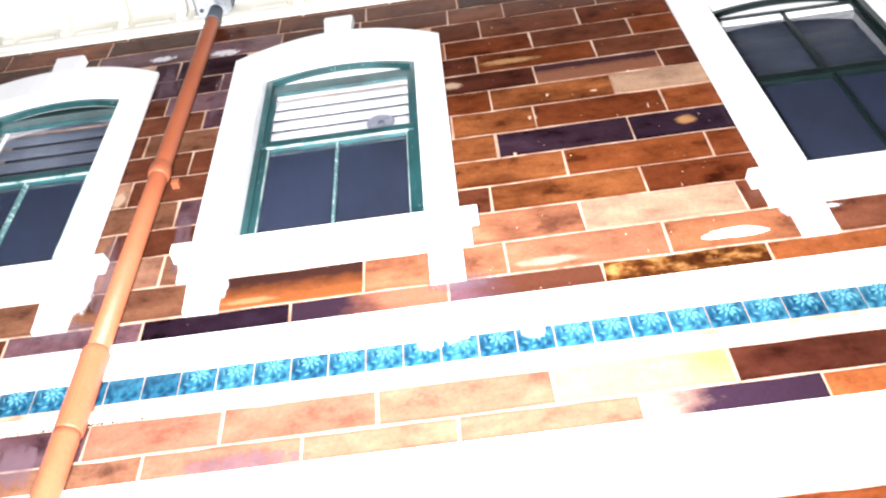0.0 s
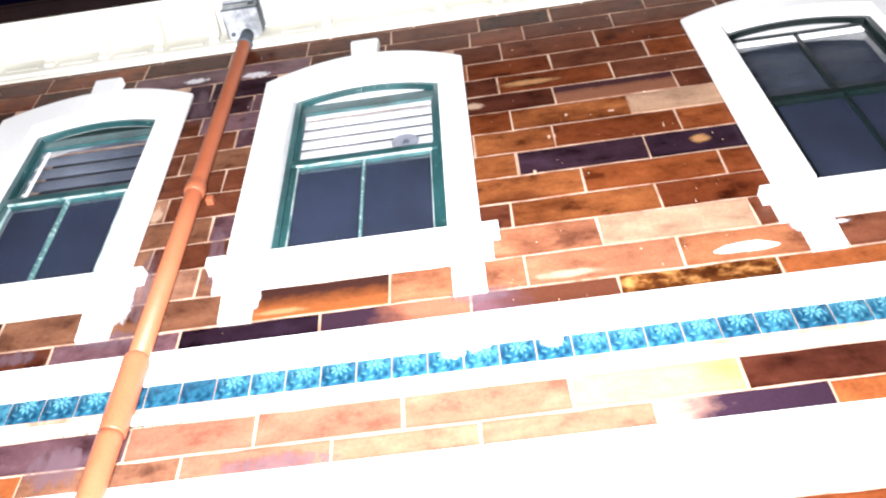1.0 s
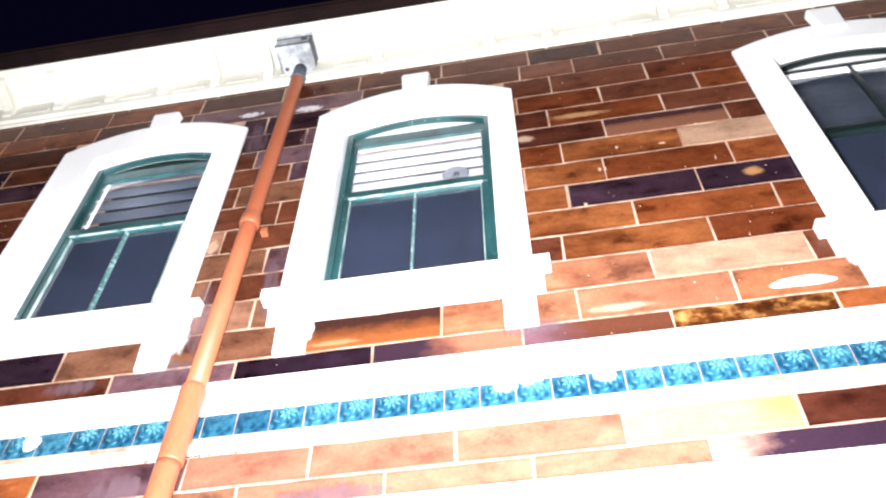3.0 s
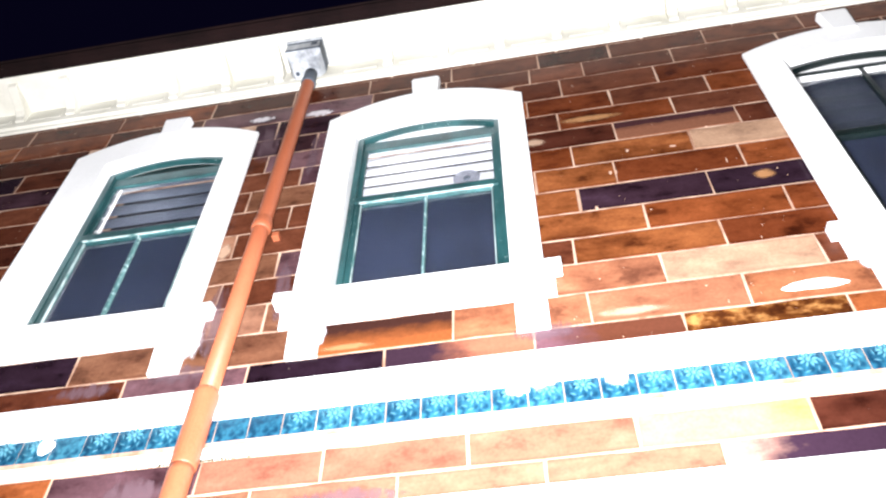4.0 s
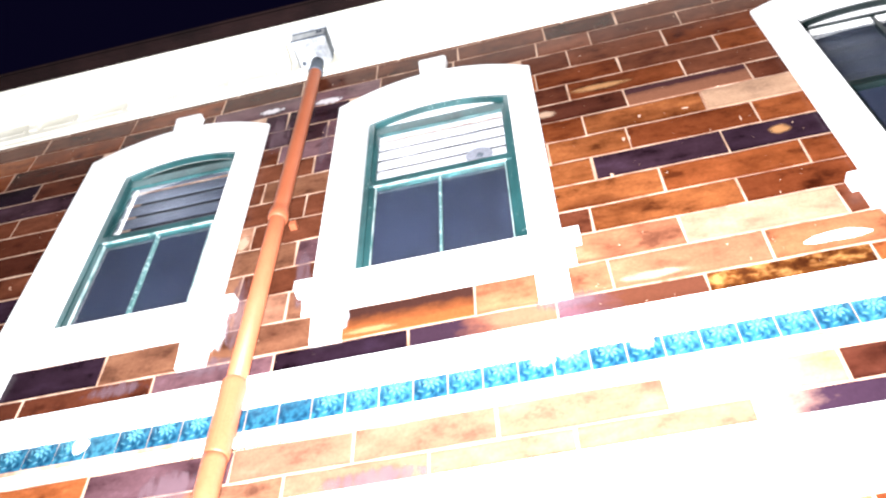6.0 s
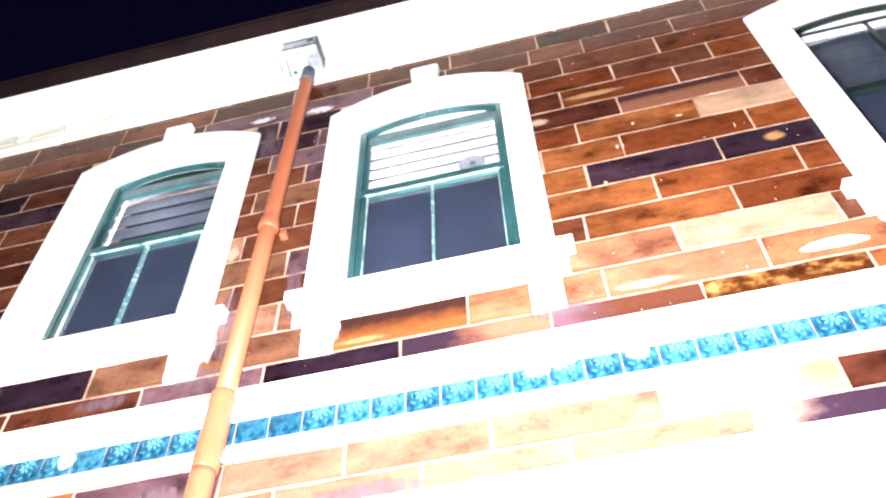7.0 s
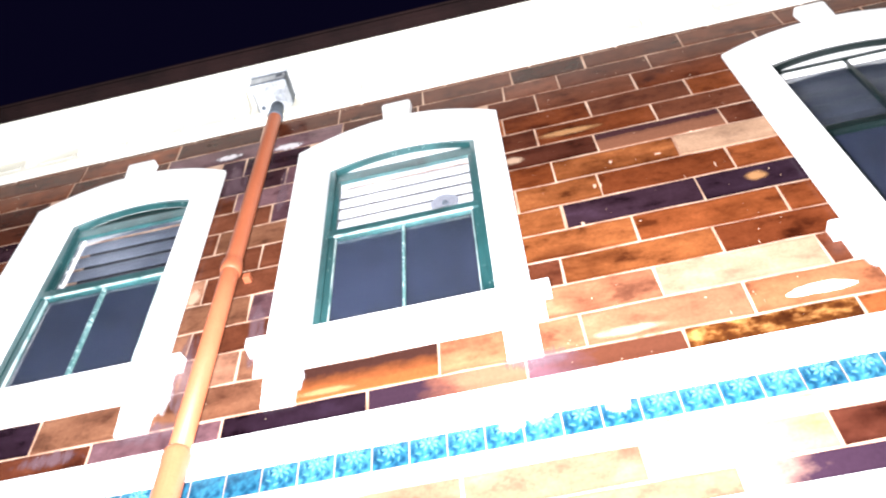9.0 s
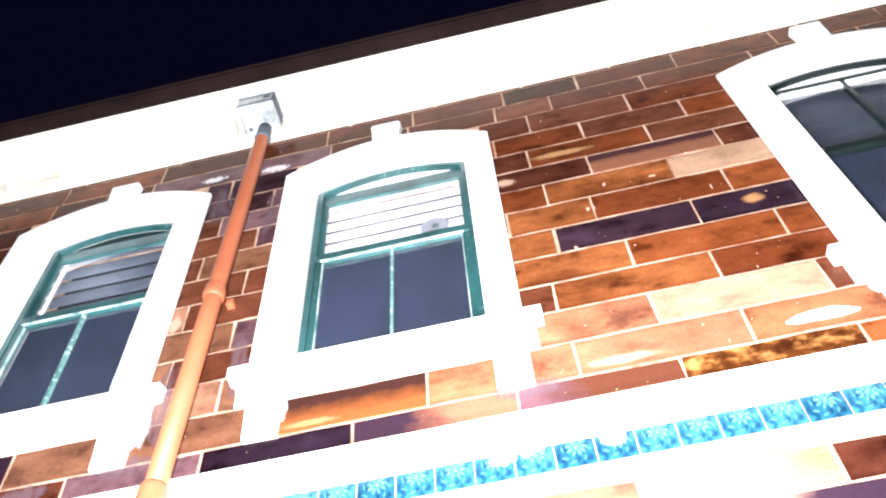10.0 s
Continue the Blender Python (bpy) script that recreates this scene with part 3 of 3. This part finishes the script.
HX = PX - 0.030
hop = thing("rain_hopper", "worn white metal rainwater hopper box under the eaves", "hopper", HX, -0.14, 3.40)
bm = bmesh.new()
low = [(-0.095, -0.06), (0.095, -0.06), (0.095, -0.16), (-0.095, -0.16)]
high = [(-0.130, -0.06), (0.130, -0.06), (0.130, -0.270), (-0.130, -0.270)]
rows = [[bm.verts.new((HX + x, y, z)) for x, y in o] for o, z in ((low, 3.400), (high, 3.455), (high, 3.594))]
for a, b in zip(rows, rows[1:]):
    for i in range(4):
        bm.faces.new((a[i], a[(i + 1) % 4], b[(i + 1) % 4], b[i]))
bm.faces.new(rows[0])
bm.faces.new(rows[2])
bmesh.ops.bevel(bm, geom=list(bm.edges), offset=0.006, segments=2, affect="EDGES")
part("box", bm, M_ZINC, hop)
part("rim", boxed((HX - 0.138, HX + 0.138, -0.280, -0.06, 3.592, 3.614)), M_ZINC, hop, "worn white rim")
part("seam", boxed((HX - 0.131, HX + 0.131, -0.2735, -0.260, 3.458, 3.466), bevel=0.002), M_LEAD, hop, "dark rusted seam")
# dark sheet that paints in the shade on this side of the box
part("side_shade", boxed((HX + 0.126, HX + 0.1335, -0.266, -0.07, 3.466, 3.588), bevel=0.002), M_LEAD, hop, "dark sheet painted as shade on the side of the box")
part("top_strip", boxed((HX - 0.128, HX + 0.128, -0.2745, -0.262, 3.556, 3.570), bevel=0.002), M_LEAD, hop, "dark rusted strip")
part("outlet_hole", lathe([(0.016, 3.394), (0.016, 3.404)], HX - 0.066, -0.11, 12), M_LEAD, hop)
part("dent", boxed((HX + 0.060, HX + 0.105, -0.2735, -0.265, 3.510, 3.550), bevel=0.006), M_LEAD, hop, "dark worn patch")

# moss along the underside of the ledge beside the pipe
bm = bmesh.new()
for k in range(220):
    x = 0.07 + random.uniform(-0.36, 0.36) * random.random()
    r = random.uniform(0.002, 0.0045)
    bmesh.ops.create_icosphere(bm, subdivisions=1, radius=r, matrix=Matrix.Translation((x, -0.004 - random.random() * 0.010, -0.085 - random.random() * 0.004)))
tagged(part("moss", bm, M_MOSS), "dark moss growing under the white ledge", "moss", kind="stuff")


# ---- glazed relief tiles of the band ----
def tile_mesh(seed, flowered):
    rnd = random.Random(seed)
    bm = bmesh.new()
    h = 0.0753
    box(bm, -h, h, -0.004, 0.012, -h, h, bevel=0.003)
    if flowered:
        def blob(x, z, r, d, sx=1.0, sz=1.0, turn=0.0):
            m = Matrix.Translation((x, -0.004, z)) @ Matrix.Rotation(turn, 4, "Y") @ Matrix.Diagonal((r * sx, d, r * sz, 1))
            bmesh.ops.create_icosphere(bm, subdivisions=2, radius=1.0, matrix=m)
        cx, cz = 0.006, 0.012
        blob(cx, cz, 0.013, 0.015)
        for k in range(9):
            a = 2 * math.pi * k / 9 + rnd.random() * 0.2
            blob(cx + 0.027 * math.cos(a), cz + 0.027 * math.sin(a), 0.0125, 0.012, 1.35, 0.58, -a)
        for k in range(7):
            a = 2 * math.pi * k / 7 + 0.9 + rnd.random() * 0.2
            blob(0.050 * math.cos(a), -0.004 + 0.050 * math.sin(a), 0.013, 0.008, 1.35, 0.42, -a + 1.0)
    me = bpy.data.meshes.new("tile")
    bm.to_mesh(me)
    bm.free()
    me.materials.append(M_TILE)
    for p in me.polygons:
        p.use_smooth = True
    return me


band = thing("tile_band", "row of turquoise glazed relief tiles with flowers", "tile band", 1.3, 0, 0.0, kind="structure")
tiles = [tile_mesh(s, True) for s in (1, 2, 3)]
plain = tile_mesh(9, False)
PITCH = 0.1545
for k in range(-26, 36):
    x = 1.2215 + PITCH * k + PITCH / 2
    worn = k in (-8, -7, -6, -12)
    ob = new("tile", plain if worn else tiles[k % 3])
    ob.parent = band
    p = at_front(x, 0.0, 0.091) - band.location
    ob.location = p
    ob.rotation_euler = (random.uniform(-0.02, 0.02), random.uniform(-0.008, 0.008), 0)
part("fixing_peg", lathe([(0.007, 0.128), (0.007, 0.140)], 1.50, -0.012, 10), M_LEAD, band, "small dark peg in a broken tile")

# ---- glazed blocks of the wall, course by course ----
LENGTH = 0.700
# course bottom and top, its upright joints, and the glaze between each pair of them
COURSES = [
    (0.345, 0.478, [-1.100, -0.395, 0.224, 0.886, 1.585, 2.257, 2.971, 3.680], "UVPFNXB"),
    (0.478, 0.699, [-1.420, -0.713, -0.235, 0.500, 1.210, 1.605, 1.857, 2.575, 3.300, 4.020], "DCCGOOEOH"),
    (0.699, 0.924, [-0.450, 0.240, 0.950, 1.530, 2.237, 2.973, 3.670], "CCOOTUB"),
    (0.924, 1.134, [-0.700, -0.051, 0.380, 1.110, 1.831, 2.571, 3.280], "CHBURB"),
    (1.134, 1.358, [-0.450, 0.235, 0.800, 1.530, 2.227, 2.948, 3.650], "CVBRBBB"),
    (1.358, 1.583, [-0.750, -0.055, 0.500, 1.210, 1.905, 2.606, 3.310], "CHBRDDB"),
    (1.583, 1.810, [-0.450, 0.237, 0.950, 1.682, 2.133, 2.829, 3.530], "HHBRBBB"),
    (1.810, 2.032, [-0.760, -0.058, 0.500, 1.215, 1.916, 2.603, 3.330], "HCBBRTB"),
    (2.032, 2.238, [-0.450, 0.243, 0.760, 1.480, 2.195, 2.916, 3.620], "HVBUKUB"),
    (2.238, 2.449, [-0.720, -0.013, 0.480, 1.170, 1.872, 2.576, 3.280], "HVBUBHB"),
    (2.449, 2.662, [-0.420, 0.295, 0.990, 1.692, 2.224, 2.833, 3.530], "DVBBHBU"),
    (2.662, 2.900, [-0.700, -0.010, 0.600, 1.240, 1.930, 2.552, 3.260], "PPBUHBU"),
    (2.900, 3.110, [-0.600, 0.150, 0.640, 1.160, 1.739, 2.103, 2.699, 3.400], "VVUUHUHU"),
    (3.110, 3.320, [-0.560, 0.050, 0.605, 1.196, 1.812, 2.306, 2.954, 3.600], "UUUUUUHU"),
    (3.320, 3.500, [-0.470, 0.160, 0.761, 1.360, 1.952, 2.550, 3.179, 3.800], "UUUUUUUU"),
    # below the tiles; S has the glare painted into its glaze
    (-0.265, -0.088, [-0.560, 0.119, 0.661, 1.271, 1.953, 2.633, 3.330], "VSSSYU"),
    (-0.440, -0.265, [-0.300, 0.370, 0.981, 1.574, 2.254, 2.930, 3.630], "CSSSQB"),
    (-0.950, -0.755, [-0.600, 0.100, 0.800, 1.500, 2.160, 2.520, 3.220], "CBOBOBB"),
]


def free_spans(x0, x1, z0, z1):
    """What a course keeps between x0 and x1 once the surrounds and sills are taken out."""
    cuts = []
    for w in WINDOWS:
        sa, sb, st, srise = w["s"]
        if z1 > 0.72 and z0 < st - 0.05:
            cuts.append((sa + 0.05, sb - 0.05))
    spans = [(x0, x1)]
    for c0, c1 in cuts:
        spans = [p for a, b in spans for p in ((a, min(b, c0)), (max(a, c1), b)) if p[1] - p[0] > 0.03]
    return spans


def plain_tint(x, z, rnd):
    """The glaze of a block away from the middle of the front: mostly umber high up, elsewhere by chance."""
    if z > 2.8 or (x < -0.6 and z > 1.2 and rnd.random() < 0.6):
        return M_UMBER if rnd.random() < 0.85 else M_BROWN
    if x < -1.0 and z > 0.3:
        return rnd.choice((M_UMBER, M_UMBER, M_UMBER, M_DARK, M_PLUM, M_RUSSET))
    return M_DARK if rnd.random() < 0.06 else M_BROWN


def block(x0, x1, z0, z1, mat, rnd, parent):
    """One glazed block with slightly uneven, worn arrises."""
    bm = bmesh.new()
    g = 0.0042 + rnd.uniform(-0.001, 0.001)
    n = 4 if x1 - x0 > 0.25 else 2
    path = [(x0 + (x1 - x0) * k / n, z0) for k in range(n + 1)] + [(x1 - (x1 - x0) * k / n, z1) for k in range(n + 1)]
    path = [(x + rnd.uniform(-0.004, 0.004), z + rnd.uniform(-0.0035, 0.0035)) for x, z in path]
    cx, cz = (x0 + x1) / 2, (z0 + z1) / 2
    vb = [bm.verts.new((x, 0.004, z)) for x, z in path]
    vm = [bm.verts.new((x, -g * 0.55, z)) for x, z in path]
    vf = [bm.verts.new((x + math.copysign(0.004, cx - x), -g, z + math.copysign(0.004, cz - z))) for x, z in path]
    for a, b in ((vb, vm), (vm, vf)):
        for i in range(len(path)):
            bm.faces.new((a[i], a[(i + 1) % len(path)], b[(i + 1) % len(path)], b[i]))
    bm.faces.new(vf)
    return part("brick", bm, mat, parent)


GLAZES = dict(B=M_BROWN, U=M_UMBER, D=M_DARK, P=M_PLUM, T=M_TAN, O=M_ORANGE, C=M_CLAY, M=M_MOTTLED, X=M_TORTOISE, S=M_GLARE_PEACH, V=M_PURPLE,
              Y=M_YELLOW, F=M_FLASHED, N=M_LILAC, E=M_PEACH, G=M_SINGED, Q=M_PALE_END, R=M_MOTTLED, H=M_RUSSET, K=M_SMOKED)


def courses(x_from, x_to):
    rnd = random.Random(7)
    for z0, z1, known, glazes in COURSES:
        joints = list(known)
        mats = [GLAZES[g] for g in glazes]
        while len(mats) < len(joints) - 1:
            mats.append(M_BROWN)
        mats = mats[:len(joints) - 1]
        while joints[0] > x_from:
            joints.insert(0, joints[0] - LENGTH + rnd.uniform(-0.02, 0.02))
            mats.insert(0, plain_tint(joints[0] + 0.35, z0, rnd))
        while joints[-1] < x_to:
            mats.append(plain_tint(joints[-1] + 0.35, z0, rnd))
            joints.append(joints[-1] + LENGTH + rnd.uniform(-0.02, 0.02))
        for a, b, mat in zip(joints, joints[1:], mats):
            for p, q in free_spans(a + 0.006, b - 0.006, z0, z1):
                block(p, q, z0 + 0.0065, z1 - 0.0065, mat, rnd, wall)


courses(-3.9, 4.9)


# ---- splashes of paint and pale patches in the glaze ----
def splash(name, x, z, w, h, mat, label, seed, depth=-0.008):
    """A thin uneven patch lying on the blocks."""
    rnd = random.Random(seed)
    bm = bmesh.new()
    n = 44
    ring_v = []
    ph = [rnd.uniform(0, 6.28) for _ in range(4)]
    for k in range(n):
        a = 2 * math.pi * k / n
        r = 0.92 + 0.10 * math.sin(2 * a + ph[0]) + 0.09 * math.sin(3 * a + ph[1]) + 0.04 * math.sin(5 * a + ph[2]) + 0.025 * math.sin(9 * a + ph[3])
        ring_v.append((x + w * r * math.cos(a), z + h * r * math.sin(a)))
    lo = [bm.verts.new((p, 0.0, q)) for p, q in ring_v]
    hi = [bm.verts.new((x + (p - x) * 0.93, depth, z + (q - z) * 0.93)) for p, q in ring_v]
    for k in range(n):
        bm.faces.new((lo[k], lo[(k + 1) % n], hi[(k + 1) % n], hi[k]))
    bm.faces.new(hi)
    return part(name, bm, mat, wall, label)


splash("paint_splash", 2.868, 0.560, 0.145, 0.040, M_WHITE, "white splash of paint on a brick", 3)
splash("glaze_patch", 2.900, 1.478, 0.080, 0.055, M_BLUSH, "pale patch in dark glaze", 5, -0.006)
splash("glaze_patch", 2.080, 2.330, 0.30, 0.045, M_BLUSH, "pale streak in brown glaze", 6, -0.006)
splash("glaze_patch", 0.690, 0.520, 0.17, 0.035, M_BLUSH, "pale streak in brown glaze", 8, -0.006)
splash("glaze_patch", 1.705, 2.125, 0.085, 0.065, M_CHALK, "pale chalky patch in dark glaze", 9, -0.006)
splash("glaze_patch", -0.105, 1.430, 0.060, 0.10, M_CHALK, "pale worn patch in clay glaze", 12, -0.006)
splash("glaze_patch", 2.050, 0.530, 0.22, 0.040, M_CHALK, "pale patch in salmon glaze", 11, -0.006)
for k, (px_, pz_, pw_, ph_) in enumerate([(-0.110, 0.680, 0.080, 0.17), 
                                          (-0.140, 2.965, 0.120, 0.055), (0.260, 2.940, 0.130, 0.055), (3.140, 0.700, 0.06, 0.10), (0.560, 0.640, 0.04, 0.10), (-0.200, 0.900, 0.05, 0.06),
                                          (3.30, 0.655, 0.12, 0.018)]):
    splash("paint_smear", px_, pz_, pw_, ph_, M_SMEAR, "ragged smear of white paint on the bricks", 20 + k, -0.007)
for k, (px_, pz_, pw_, ph_) in enumerate([(-0.02, 0.85, 0.10, 0.35), (-0.15, 0.47, 0.18, 0.10), (0.30, 1.05, 0.06, 0.30), (1.65, 0.46, 0.20, 0.08),
                                          (-0.05, 2.60, 0.10, 0.35), (0.30, 2.35, 0.05, 0.40), (-0.60, 0.42, 0.22, 0.06), (0.75, -0.36, 0.30, 0.07),
                                          (-0.15, -0.25, 0.20, 0.14)]):
    splash("lime_wash", px_, pz_, pw_, ph_, M_WASH, "thin streaky run of pale wash on the bricks", 40 + k, -0.0062)


for k, (px_, pz_, pw_, ph_) in enumerate([(2.106, 1.690, 0.009, 0.020), (2.231, 1.895, 0.009, 0.014), (2.488, 1.878, 0.018, 0.007), (2.738, 1.655, 0.004, 0.024), (1.989, 1.372, 0.010, 0.013), (2.14, 1.69, 0.004, 0.018)]):
    splash("mortar_plug", px_, pz_, pw_, ph_, M_MORTAR, "small pale plug of mortar in a brick", 90 + k, -0.0075)


def specks():
    """Small drops and runs of mortar and paint, scattered over the blocks."""
    rnd = random.Random(91)
    bm = bmesh.new()
    count = 0
    while count < 170:
        x, z = rnd.uniform(-2.2, 3.9), 0.36 + 2.9 * rnd.random() ** 1.2
        if any(w["s"][0] - 0.1 < x < w["s"][1] + 0.1 and z < w["s"][2] + w["s"][3] + 0.1 for w in WINDOWS):
            continue
        r = 0.0013 + 0.0040 * rnd.random() ** 2.5
        tall = rnd.choice((1.0, 1.0, 1.4, 4.0))
        wide = rnd.choice((1.0, 1.0, 2.2)) if tall < 2 else 0.7
        pts = [(x + r * wide * math.cos(a) * rnd.uniform(0.7, 1.2), z + r * tall * math.sin(a) * rnd.uniform(0.7, 1.2)) for a in [math.pi * k / 3 for k in range(6)]]
        rim = [bm.verts.new((p, -0.003, q)) for p, q in pts]
        top = bm.verts.new((x, -0.0085, z))
        for k in range(6):
            bm.faces.new((rim[k], rim[(k + 1) % 6], top))
        count += 1
    ob = part("paint_speck", bm, M_MORTAR, wall, "scattered small drops of white paint")
    tagged(ob, kind="stuff")


specks()
# worn plaster on tiles; the glare near x 1.9 is painted in too
for k, (px_, pz_, pw_, ph_) in enumerate([(1.475, 0.110, 0.055, 0.050), (1.600, 0.130, 0.080, 0.045), (1.915, 0.110, 0.075, 0.065), (2.06, 0.150, 0.085, 0.022), (-0.66, 0.090, 0.05, 0.06)]):
    splash("pale_tile_patch", px_, pz_, pw_, ph_, M_SMEAR, "white patch of worn plaster and painted glare on tiles", 70 + k, -0.018)
splash("pale_tile_patch", 1.500, 0.128, 0.045, 0.035, M_WHITE, "white plaster where a tile has broken", 61, -0.016)
splash("pale_tile_patch", -0.660, 0.092, 0.040, 0.045, M_WHITE, "white plaster where a tile has broken", 62, -0.016)
splash("pale_tile_patch", 1.590, 0.145, 0.055, 0.025, M_WHITE, "white plaster where a tile has broken", 63, -0.016)
